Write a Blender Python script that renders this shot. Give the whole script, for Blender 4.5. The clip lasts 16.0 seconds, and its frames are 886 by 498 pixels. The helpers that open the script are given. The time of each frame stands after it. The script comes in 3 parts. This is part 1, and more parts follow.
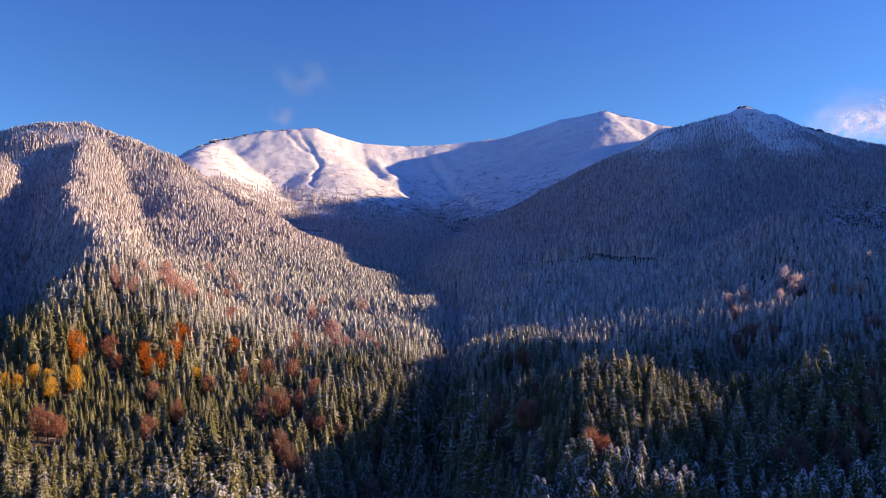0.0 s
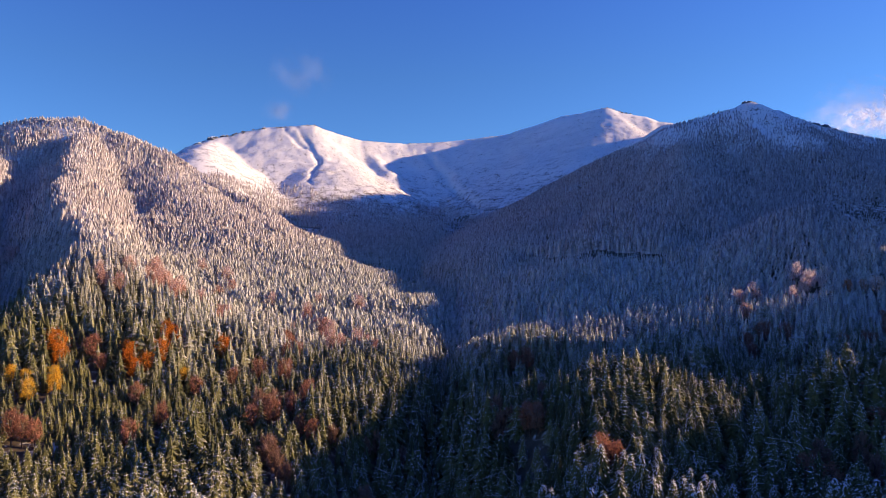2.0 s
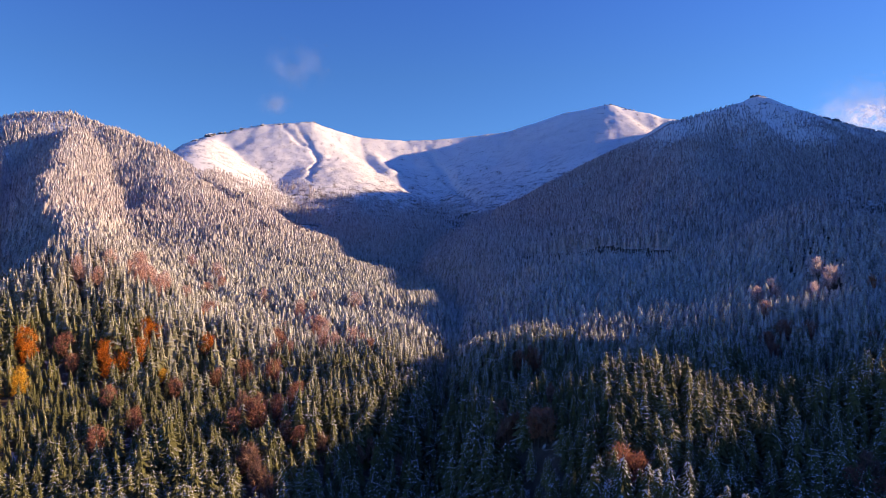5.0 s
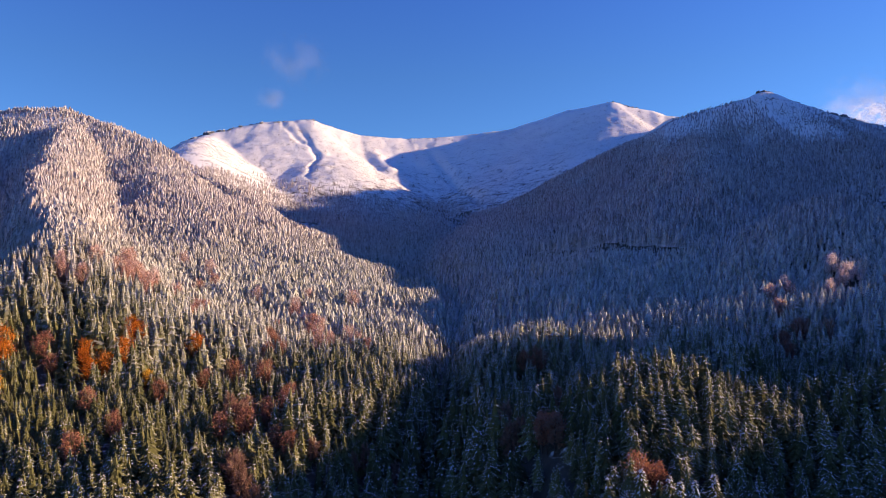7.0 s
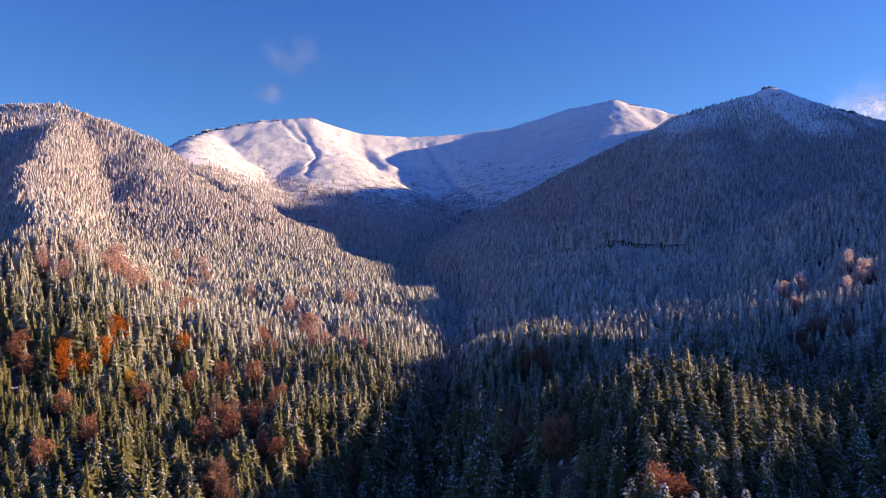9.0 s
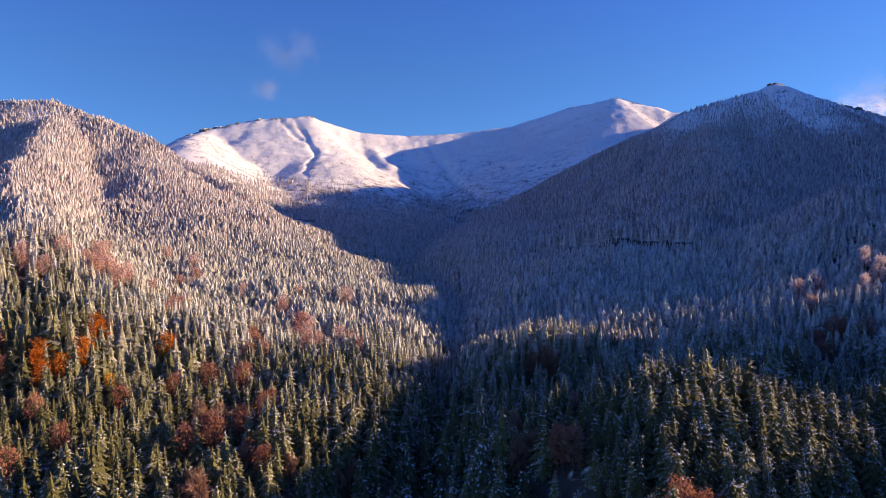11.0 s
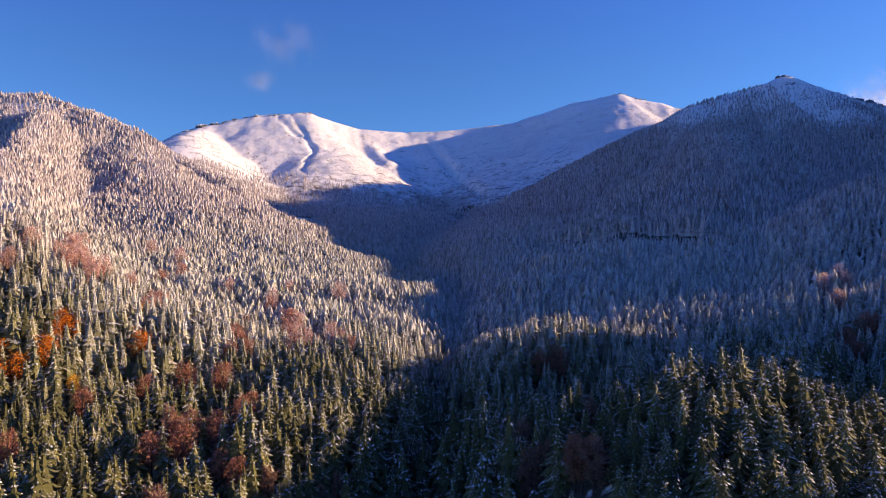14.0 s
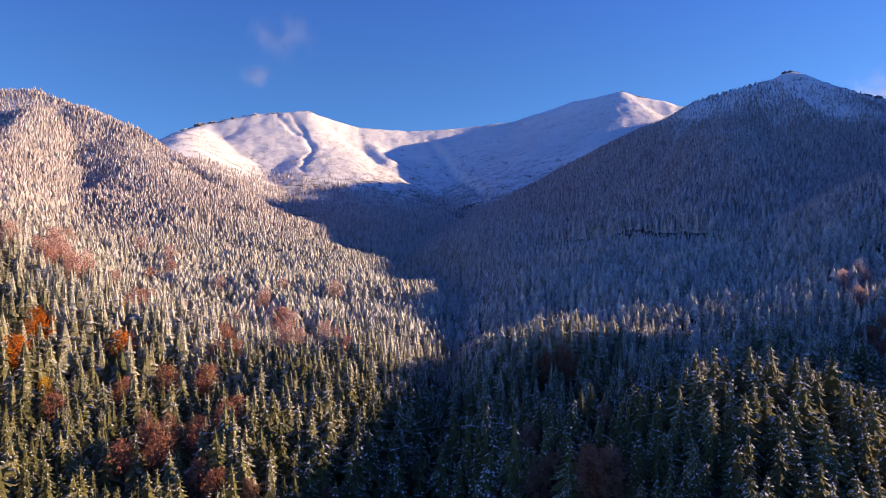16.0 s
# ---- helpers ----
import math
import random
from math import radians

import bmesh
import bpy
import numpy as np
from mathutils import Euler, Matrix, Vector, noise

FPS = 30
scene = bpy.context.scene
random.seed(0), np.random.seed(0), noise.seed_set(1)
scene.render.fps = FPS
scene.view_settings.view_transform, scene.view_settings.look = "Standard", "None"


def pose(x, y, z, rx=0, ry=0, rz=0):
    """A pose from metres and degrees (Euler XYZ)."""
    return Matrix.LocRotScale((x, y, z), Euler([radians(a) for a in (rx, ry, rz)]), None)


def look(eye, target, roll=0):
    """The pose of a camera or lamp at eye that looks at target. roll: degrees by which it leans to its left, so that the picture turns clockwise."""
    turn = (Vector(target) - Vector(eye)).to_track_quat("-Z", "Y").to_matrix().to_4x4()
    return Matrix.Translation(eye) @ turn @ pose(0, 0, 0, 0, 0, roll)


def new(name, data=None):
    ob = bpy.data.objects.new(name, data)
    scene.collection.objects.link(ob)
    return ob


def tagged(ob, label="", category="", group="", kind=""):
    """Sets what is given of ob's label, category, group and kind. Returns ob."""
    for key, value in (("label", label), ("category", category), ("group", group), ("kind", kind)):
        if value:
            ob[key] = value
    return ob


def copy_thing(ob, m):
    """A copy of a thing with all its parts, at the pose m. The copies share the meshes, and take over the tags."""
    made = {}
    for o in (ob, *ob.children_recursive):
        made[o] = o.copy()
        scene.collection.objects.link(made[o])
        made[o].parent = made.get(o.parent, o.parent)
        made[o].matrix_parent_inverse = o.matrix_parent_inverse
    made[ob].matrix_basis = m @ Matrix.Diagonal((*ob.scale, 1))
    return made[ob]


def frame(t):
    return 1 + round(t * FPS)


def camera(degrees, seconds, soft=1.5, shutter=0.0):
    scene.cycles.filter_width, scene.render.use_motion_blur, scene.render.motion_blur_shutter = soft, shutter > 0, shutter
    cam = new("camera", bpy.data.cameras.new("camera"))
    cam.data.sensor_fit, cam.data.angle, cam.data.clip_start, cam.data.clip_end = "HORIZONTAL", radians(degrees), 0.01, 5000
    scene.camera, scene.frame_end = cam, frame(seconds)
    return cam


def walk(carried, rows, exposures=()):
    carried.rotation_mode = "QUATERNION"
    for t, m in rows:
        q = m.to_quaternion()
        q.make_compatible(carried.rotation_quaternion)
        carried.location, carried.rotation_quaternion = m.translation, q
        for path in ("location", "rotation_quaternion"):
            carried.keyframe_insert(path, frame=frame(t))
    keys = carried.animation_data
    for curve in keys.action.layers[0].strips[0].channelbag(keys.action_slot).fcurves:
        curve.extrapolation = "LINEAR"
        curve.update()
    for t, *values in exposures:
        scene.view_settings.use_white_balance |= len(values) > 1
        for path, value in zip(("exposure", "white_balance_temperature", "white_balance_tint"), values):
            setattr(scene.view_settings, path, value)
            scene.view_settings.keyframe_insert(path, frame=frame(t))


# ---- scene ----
# A drone glides forward and down over a wooded valley towards snowy mountains.
cam = camera(68.0, 16.0, soft=0.8)
# seconds, yaw to the left, pitch up, roll
TURNS = [
    (0.0, 0.97, -0.100, -0.13), (1.0, 0.965, -0.140, -0.14), (2.0, 0.98, -0.178, -0.16), (3.0, 0.99, -0.180, -0.165),
    (4.0, 1.03, -0.165, -0.17), (5.2, 1.09, -0.180, -0.175), (6.5, 1.15, -0.195, -0.178), (7.5, 1.19, -0.185, -0.18),
    (9.0, 1.245, -0.160, -0.185), (10.2, 1.265, -0.110, -0.19), (11.5, 1.285, -0.075, -0.20), (13.0, 1.30, -0.100, -0.215),
    (14.0, 1.325, -0.120, -0.235), (15.0, 1.375, -0.110, -0.255), (16.0, 1.405, -0.060, -0.275),
]
walk(cam, [(t, pose(t / 16, 200 * t / 16, 300 - 31.7 * t / 16, 90 + pitch, 0, yaw) @ pose(0, 0, 0, 0, 0, roll))
           for t, yaw, pitch, roll in TURNS])

# ---- world, sun, exposure ----
SUN_UP, SUN_AHEAD = 15.5, 11.0     # degrees over the horizon, degrees from due right towards ahead
scene.view_settings.exposure = 1.2
sun_way = Vector((math.cos(radians(SUN_AHEAD)) * math.cos(radians(SUN_UP)),
                  math.sin(radians(SUN_AHEAD)) * math.cos(radians(SUN_UP)), math.sin(radians(SUN_UP))))
sun = new("sun", bpy.data.lights.new("sun", "SUN"))
sun.data.energy, sun.data.angle, sun.data.color = 5.0, radians(0.5), (1.0, 0.71, 0.44)
sun.matrix_world = look(sun_way * 1000, (0, 0, 0))

world = bpy.data.worlds.new("sky")
scene.world = world
world.use_nodes = True
wt = world.node_tree
sky = wt.nodes.new("ShaderNodeTexSky")
sky.sky_type, sky.sun_disc = "NISHITA", False
sky.sun_elevation, sky.sun_rotation = radians(SUN_UP), radians(90 - SUN_AHEAD)
sky.altitude, sky.air_density, sky.dust_density, sky.ozone_density = 900, 1.0, 0.3, 2.0
tone = wt.nodes.new("ShaderNodeMix")
tone.data_type, tone.blend_type = "RGBA", "MULTIPLY"
tone.inputs["Factor"].default_value = 1.0
deep = wt.nodes.new("ShaderNodeMix")          # a dry winter sky that deepens towards the zenith
deep.data_type = "RGBA"
deep.inputs[6].default_value, deep.inputs[7].default_value = (0.45, 0.79, 1.42, 1.0), (0.38, 0.71, 2.25, 1.0)
way, up, rise = wt.nodes.new("ShaderNodeTexCoord"), wt.nodes.new("ShaderNodeSeparateXYZ"), wt.nodes.new("ShaderNodeMapRange")
rise.inputs["From Min"].default_value, rise.inputs["From Max"].default_value = 0.25, 0.75
wt.links.new(way.outputs["Generated"], up.inputs[0])
wt.links.new(up.outputs[2], rise.inputs["Value"])
wt.links.new(rise.outputs["Result"], deep.inputs["Factor"])
wt.links.new(deep.outputs[2], tone.inputs[7])
wt.links.new(sky.outputs[0], tone.inputs[6])
wt.links.new(tone.outputs[2], wt.nodes["Background"].inputs["Color"])
wt.nodes["Background"].inputs["Strength"].default_value = 0.053


# ---- materials ----
class Shader:
    """A small builder for node materials."""

    def __init__(self, name, rough=0.8, specular=0.3):
        self.mat = bpy.data.materials.new(name)
        self.mat.use_nodes = True
        self.nodes, self.links = self.mat.node_tree.nodes, self.mat.node_tree.links
        self.bsdf = self.nodes["Principled BSDF"]
        self.bsdf.inputs["Roughness"].default_value = rough
        self.bsdf.inputs["Specular IOR Level"].default_value = specular

    def put(self, value, socket):
        if hasattr(value, "is_output"):
            self.links.new(value, socket)
        else:
            socket.default_value = value

    def node(self, kind, **values):
        n = self.nodes.new(kind)
        for key, value in values.items():
            self.put(value, n.inputs[key])
        return n

    def math(self, op, a, b=0.0):
        n = self.nodes.new("ShaderNodeMath")
        n.operation = op
        self.put(a, n.inputs[0])
        self.put(b, n.inputs[1])
        return n.outputs[0]

    def step(self, value, low, high, to_low=0.0, to_high=1.0):
        n = self.nodes.new("ShaderNodeMapRange")
        n.interpolation_type = "SMOOTHSTEP"
        for v, key in ((value, "Value"), (low, "From Min"), (high, "From Max"), (to_low, "To Min"), (to_high, "To Max")):
            self.put(v, n.inputs[key])
        return n.outputs["Result"]

    def mix(self, fac, a, b):
        n = self.nodes.new("ShaderNodeMix")
        n.data_type = "RGBA"
        self.put(fac, n.inputs["Factor"])
        self.put(a if hasattr(a, "is_output") else (*a, 1.0), n.inputs[6])
        self.put(b if hasattr(b, "is_output") else (*b, 1.0), n.inputs[7])
        return n.outputs[2]

    def place(self):
        """World position, and its height."""
        p = self.nodes.new("ShaderNodeNewGeometry")
        z = self.nodes.new("ShaderNodeSeparateXYZ")
        self.links.new(p.outputs["Position"], z.inputs[0])
        return p.outputs["Position"], z.outputs[2], p

    def noise(self, where, scale, detail=3.0, rough=0.55):
        n = self.node("ShaderNodeTexNoise", Scale=scale, Detail=detail, Roughness=rough)
        self.links.new(where, n.inputs["Vector"])
        return n.outputs[0]

    def bump(self, height, strength, distance):
        n = self.node("ShaderNodeBump", Height=height, Strength=strength, Distance=distance)
        self.links.new(n.outputs[0], self.bsdf.inputs["Normal"])

    def colour(self, value):
        self.put(value, self.bsdf.inputs["Base Color"])
        return self.mat


SNOW = (0.85, 0.83, 0.825)


def frosted(name, dark, light, low=174.0, high=286.0, most=0.545, least=0.26, random_tint=False, rough=0.75, high_tone=False):
    """Foliage with snow lying on it, more of it the higher it stands."""
    s = Shader(name, rough, 0.2)
    p, z, geo = s.place()
    if random_tint:
        tint = s.nodes.new("ShaderNodeObjectInfo").outputs["Random"]
    else:
        a = s.nodes.new("ShaderNodeAttribute")
        a.attribute_name = "tint"
        tint = a.outputs["Fac"]
    patch = s.noise(p, 0.012, 3)
    fine = s.step(s.noise(p, 1.9, 2, 0.7), 0.3, 0.7)
    leaf = s.mix(s.math("ADD", s.math("MULTIPLY", tint, 0.55), s.math("MULTIPLY", fine, 0.45)), dark, light)
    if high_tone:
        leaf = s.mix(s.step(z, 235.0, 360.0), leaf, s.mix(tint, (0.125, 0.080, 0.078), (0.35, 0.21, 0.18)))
    split = s.nodes.new("ShaderNodeSeparateXYZ")
    s.links.new(p, split.inputs[0])
    colder = s.math("MULTIPLY", s.math("SUBTRACT", split.outputs[1], 480.0), 0.27)      # frostier up the valley
    line = s.math("ADD", s.math("ADD", z, colder), s.math("MULTIPLY", s.math("SUBTRACT", patch, 0.5), 90.0))
    western = s.math("MULTIPLY", s.step(split.outputs[0], -190.0, -290.0, 0.0, 48.0), s.step(split.outputs[1], 950.0, 640.0))
    line = s.math("SUBTRACT", line, western)
    cover = s.step(line, low, high, least, most)
    # extra hoar frost on the eastern slopes, part of it lightening their shade
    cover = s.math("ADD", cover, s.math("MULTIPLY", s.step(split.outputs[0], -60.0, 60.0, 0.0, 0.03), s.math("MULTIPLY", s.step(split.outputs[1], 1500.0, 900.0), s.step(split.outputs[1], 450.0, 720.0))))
    cover = s.math("ADD", cover, s.step(split.outputs[1], 430.0, 660.0, -0.03, 0.0))
    # less snow on the eastern hill's upper wood, painting in its deeper shade
    cover = s.math("SUBTRACT", cover, s.math("MULTIPLY", s.step(split.outputs[0], 40.0, 160.0), s.step(z, 270.0, 350.0, 0.0, 0.045)))
    cover = s.math("ADD", cover, s.math("MULTIPLY", s.math("SUBTRACT", tint, 0.5), 0.22))
    edge = s.math("SUBTRACT", 1.0, cover)
    d = s.nodes.new("ShaderNodeAttribute")
    d.attribute_name = "dab"
    grain = s.step(s.noise(p, 1.7, 2, 0.65), 0.28, 0.72)
    grain = s.math("ADD", s.math("MULTIPLY", grain, 0.68), s.math("MULTIPLY", d.outputs["Fac"], 0.32))
    soft = s.step(line, low + 40.0, high + 40.0, 0.06, 0.36)      # rime blurs into the needles higher up
    snow = s.step(grain, s.math("SUBTRACT", edge, soft), s.math("ADD", edge, soft))
    hue = s.mix(snow, leaf, SNOW)
    thin = s.nodes.new("ShaderNodeBsdfTranslucent")
    s.links.new(hue, thin.inputs["Color"])
    both = s.nodes.new("ShaderNodeMixShader")
    both.inputs[0].default_value = 0.38
    s.links.new(s.bsdf.outputs[0], both.inputs[1])
    s.links.new(thin.outputs[0], both.inputs[2])
    s.links.new(both.outputs[0], s.nodes["Material Output"].inputs["Surface"])
    return s.colour(hue)


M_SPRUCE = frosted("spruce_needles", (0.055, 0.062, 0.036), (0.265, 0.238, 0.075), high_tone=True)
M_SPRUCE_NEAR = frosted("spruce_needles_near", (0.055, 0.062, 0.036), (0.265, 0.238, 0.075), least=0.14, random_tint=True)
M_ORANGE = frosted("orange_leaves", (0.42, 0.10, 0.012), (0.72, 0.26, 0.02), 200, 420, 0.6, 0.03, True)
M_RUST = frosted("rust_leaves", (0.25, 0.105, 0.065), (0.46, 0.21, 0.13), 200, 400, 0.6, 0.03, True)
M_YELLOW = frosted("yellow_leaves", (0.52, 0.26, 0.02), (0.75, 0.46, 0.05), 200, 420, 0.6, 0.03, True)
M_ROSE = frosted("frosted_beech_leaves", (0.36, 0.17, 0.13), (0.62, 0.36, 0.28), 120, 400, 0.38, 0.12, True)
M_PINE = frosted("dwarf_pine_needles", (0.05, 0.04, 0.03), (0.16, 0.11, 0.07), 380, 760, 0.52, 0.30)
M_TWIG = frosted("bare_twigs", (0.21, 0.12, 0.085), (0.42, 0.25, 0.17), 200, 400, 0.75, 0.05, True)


def bark():
    s = Shader("bark", 0.9, 0.2)
    p, z, geo = s.place()
    s.bump(s.noise(p, 6.0, 4), 0.6, 0.1)
    return s.colour(s.mix(s.noise(p, 2.5, 4), (0.035, 0.025, 0.02), (0.14, 0.10, 0.08)))


def ground_cover():
    """Snow over grass, litter and stones: whole on the heights, broken under the forest."""
    s = Shader("snowy_ground", 0.7, 0.3)
    p, z, geo = s.place()
    litter = s.mix(s.noise(p, 0.25, 5), (0.035, 0.028, 0.018), (0.12, 0.085, 0.05))
    big, mid, fine = s.noise(p, 0.006, 4), s.noise(p, 0.035, 5, 0.65), s.noise(p, 0.16, 5, 0.7)
    mix = s.math("ADD", s.math("MULTIPLY", mid, 0.45), s.math("MULTIPLY", fine, 0.55))
    cover = s.step(s.math("ADD", z, s.math("MULTIPLY", s.math("SUBTRACT", big, 0.5), 220.0)), 150.0, 680.0, 0.42, 0.60)
    bare = s.math("SUBTRACT", 1.0, cover)
    snow = s.step(mix, s.math("SUBTRACT", bare, 0.05), s.math("ADD", bare, 0.05))
    s.bump(mix, 0.5, 2.0)
    return s.colour(s.mix(snow, litter, (0.83, 0.79, 0.735)))


def rock():
    s = Shader("dark_rock", 0.9, 0.25)
    p, z, geo = s.place()
    n = s.nodes.new("ShaderNodeSeparateXYZ")
    s.links.new(geo.outputs["Normal"], n.inputs[0])
    crack = s.noise(p, 0.35, 6, 0.65)
    s.bump(crack, 0.8, 0.8)
    stone = s.mix(crack, (0.05, 0.045, 0.045), (0.22, 0.20, 0.19))
    snow = s.step(s.math("ADD", n.outputs[2], s.math("MULTIPLY", crack, 0.5)), 0.85, 1.0)
    return s.colour(s.mix(snow, stone, SNOW))


M_BARK, M_GROUND, M_ROCK = bark(), ground_cover(), rock()

# ---- the lie of the land ----
# <terrain>
RNG = np.random.default_rng(7)
LATTICE = RNG.random((256, 256))


def value_noise(x, y):
    xi, yi = np.floor(x).astype(int), np.floor(y).astype(int)
    u, v = x - xi, y - yi
    u, v = u * u * (3 - 2 * u), v * v * (3 - 2 * v)
    a, b = LATTICE[xi % 256, yi % 256], LATTICE[(xi + 1) % 256, yi % 256]
    c, d = LATTICE[xi % 256, (yi + 1) % 256], LATTICE[(xi + 1) % 256, (yi + 1) % 256]
    return a + (b - a) * u + (c - a) * v + (a - b - c + d) * u * v - 0.5


def fbm(x, y, size, octaves=4):
    total, gain = 0 * x, 1.0
    for n in range(octaves):
        total = total + gain * value_noise(x / size + 17.3 * n, y / size + 9.1 * n)
        size, gain = size / 2.03, gain * 0.5
    return total


def line_at(x, y, corners):
    """For each leg of a line of (x, y, value) corners: how far off it is, and its value at the nearest point."""
    for (ax, ay, az), (bx, by, bz) in zip(corners, corners[1:]):
        f = ((x - ax) * (bx - ax) + (y - ay) * (by - ay)) / ((bx - ax) ** 2 + (by - ay) ** 2)
        f = np.clip(f, 0, 1)
        yield np.hypot(x - ax - f * (bx - ax), y - ay - f * (by - ay)), az + f * (bz - az)


def ridge(x, y, crest, fall, foot, rounded=30.0, sink=0.04):
    """The height under a crest line: it falls away at the slope fall and flattens towards foot."""
    best = np.full(np.shape(x), -1e3)
    for away, z in line_at(x, y, crest):
        away, rise = np.sqrt(away**2 + rounded**2) - rounded, np.maximum(z - foot, 1.0)
        best = np.maximum(best, foot - sink * away + rise * np.exp(-away * fall / rise))
    return best


def trench(x, y, course, wide):
    """A gully along a course of (x, y, depth) corners."""
    best = 0 * x
    for away, deep in line_at(x, y, course):
        best = np.maximum(best, deep * np.exp(-((away / wide) ** 2)))
    return best


LEFT_HILL = [(-1900, 1500, 330), (-1400, 1490, 455), (-1024, 1480, 562), (-947, 1480, 578), (-880, 1484, 582), (-840, 1488, 580), (-790, 1485, 564),
             (-740, 1480, 546), (-638, 1470, 500), (-530, 1420, 452), (-412, 1340, 394), (-355, 1270, 340), (-290, 1190, 298), (-215, 1075, 256), (-160, 980, 240), (-95, 925, 219), (-30, 890, 192)]
RIGHT_HILL = [(1600, 1560, 330), (1300, 1590, 440), (1050, 1600, 535), (875, 1610, 580), (727, 1663, 652), (525, 1640, 585),
              (420, 1660, 538), (286, 1720, 478), (174, 1790, 405), (70, 1880, 350), (0, 1960, 330)]
FAR_CREST = [(-1900, 2600, 430), (-1400, 2600, 560), (-1078, 2560, 650), (-933, 2547, 715), (-762, 2650, 777), (-575, 2700, 790),
             (-389, 2750, 738), (-203, 2800, 731), (-11, 2850, 749), (235, 2850, 781), (471, 2800, 845), (629, 2750, 870),
             (826, 2700, 800), (1100, 2650, 760), (1500, 2600, 680), (2100, 2600, 520)]
FAR_SPUR = [(-389, 2745, 728), (-247, 2520, 584), (-132, 2400, 498), (-95, 2330, 400)]
FAR_FACE = [(-575, 2700, 785), (-480, 2520, 628), (-380, 2330, 480)]
LIT_KNOLL = [(330, 905, 282), (461, 900, 342), (560, 860, 290)]
MID_KNOLL = [(45, 590, 186), (90, 612, 208), (150, 626, 205), (225, 640, 198)]
KNOLL_DIP = [(60, 665, 6), (140, 668, 14), (235, 655, 20), (275, 575, 20), (235, 490, 8)]
NEAR_RIGHT = [(25, 405, 178), (60, 408, 197), (115, 425, 208), (200, 420, 196), (300, 420, 205), (420, 430, 230)]
NEAR_LEFT = [(-700, 430, 230), (-420, 460, 180), (-300, 470, 176), (-135, 485, 154), (-70, 500, 130)]
# an unseen ridge added east of the valley, its crest notched to shape the valley's light and shade: how far up the
# valley, and the height at which the low sun clears it over the valley's middle
SHADE_PROFILE = [(-200, 120), (250, 150), (309, 165), (335, 152), (372, 138), (400, 146), (425, 166), (470, 170), (520, 175), (555, 172), (572, 160), (588, 112), (618, 112), (630, 123),
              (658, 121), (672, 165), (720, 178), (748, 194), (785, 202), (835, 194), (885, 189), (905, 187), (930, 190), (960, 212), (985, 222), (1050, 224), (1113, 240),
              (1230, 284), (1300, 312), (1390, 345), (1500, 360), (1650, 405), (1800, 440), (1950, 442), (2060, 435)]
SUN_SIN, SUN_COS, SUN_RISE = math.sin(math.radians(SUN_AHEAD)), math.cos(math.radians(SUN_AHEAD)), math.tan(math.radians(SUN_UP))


def shade_corner(u, h):
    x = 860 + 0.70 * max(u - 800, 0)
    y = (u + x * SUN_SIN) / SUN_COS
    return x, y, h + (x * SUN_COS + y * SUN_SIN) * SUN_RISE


SHADE_RIDGE = [shade_corner(u, h) for u, h in SHADE_PROFILE]
# two ridges added out of sight behind the right hill, shading the far slopes
SHADE_HILL = [(560, 2210, 620), (720, 2240, 700), (900, 2270, 745), (1100, 2300, 765)]
HIDDEN_SHADE_SPUR = [(777, 1784, 645), (881, 2030, 724), (947, 2135, 748), (985, 2309, 782)]
LEFT_SPUR = [(-790, 1440, 545), (-690, 1200, 457), (-588, 1003, 390), (-450, 800, 326), (-355, 650, 284), (-316, 616, 236)]
EAST_SHOULDER = [(540, 1560, 540), (450, 1330, 444), (390, 1150, 366), (230, 1060, 300), (110, 980, 250)]
ROCK_SPUR = [(-935, 2540, 705), (-870, 2300, 640), (-811, 2121, 583), (-730, 1950, 510)]
WEST_SHOULDER = [(-980, 1400, 510), (-880, 1150, 440), (-790, 960, 392), (-640, 780, 322)]
LEFT_FLANK = [(-600, 1380, 466), (-450, 1200, 383), (-350, 970, 282), (-245, 790, 228)]
# ridge added beyond the view, tall enough to shade the far face's foot
FAR_SHADE_RIDGE = [(1960, 2450, 1090), (2000, 2500, 1118), (2121, 2650, 1148), (2240, 2800, 1160), (2330, 2910, 1150)]
FAR_SHOULDER = [(629, 2750, 865), (540, 2560, 715), (450, 2421, 598), (390, 2290, 515)]
STREAM_Y = [-800, 0, 350, 500, 600, 800, 1000, 1150, 1500, 2000, 2300, 3200]
STREAM_X = [10, 10, -5, -8, -10, 10, -20, -90, -60, 30, 0, 0]
STREAM_Z = [30, 60, 112, 150, 170, 196, 214, 226, 285, 362, 420, 480]
FAR_GULLY = [(-640, 2670, 4), (-560, 2540, 12), (-494, 2450, 17), (-500, 2330, 18), (-470, 2200, 6)]
FAR_RILL = [(-690, 2670, 3), (-650, 2600, 8), (-590, 2540, 9), (-545, 2510, 5)]
FAR_STREAM = [(-110, 2750, 4), (-20, 2500, 26), (70, 2250, 26), (60, 2100, 10)]
LEFT_RAVINE = [(-720, 1120, 6), (-600, 880, 50), (-480, 690, 56), (-420, 580, 26)]


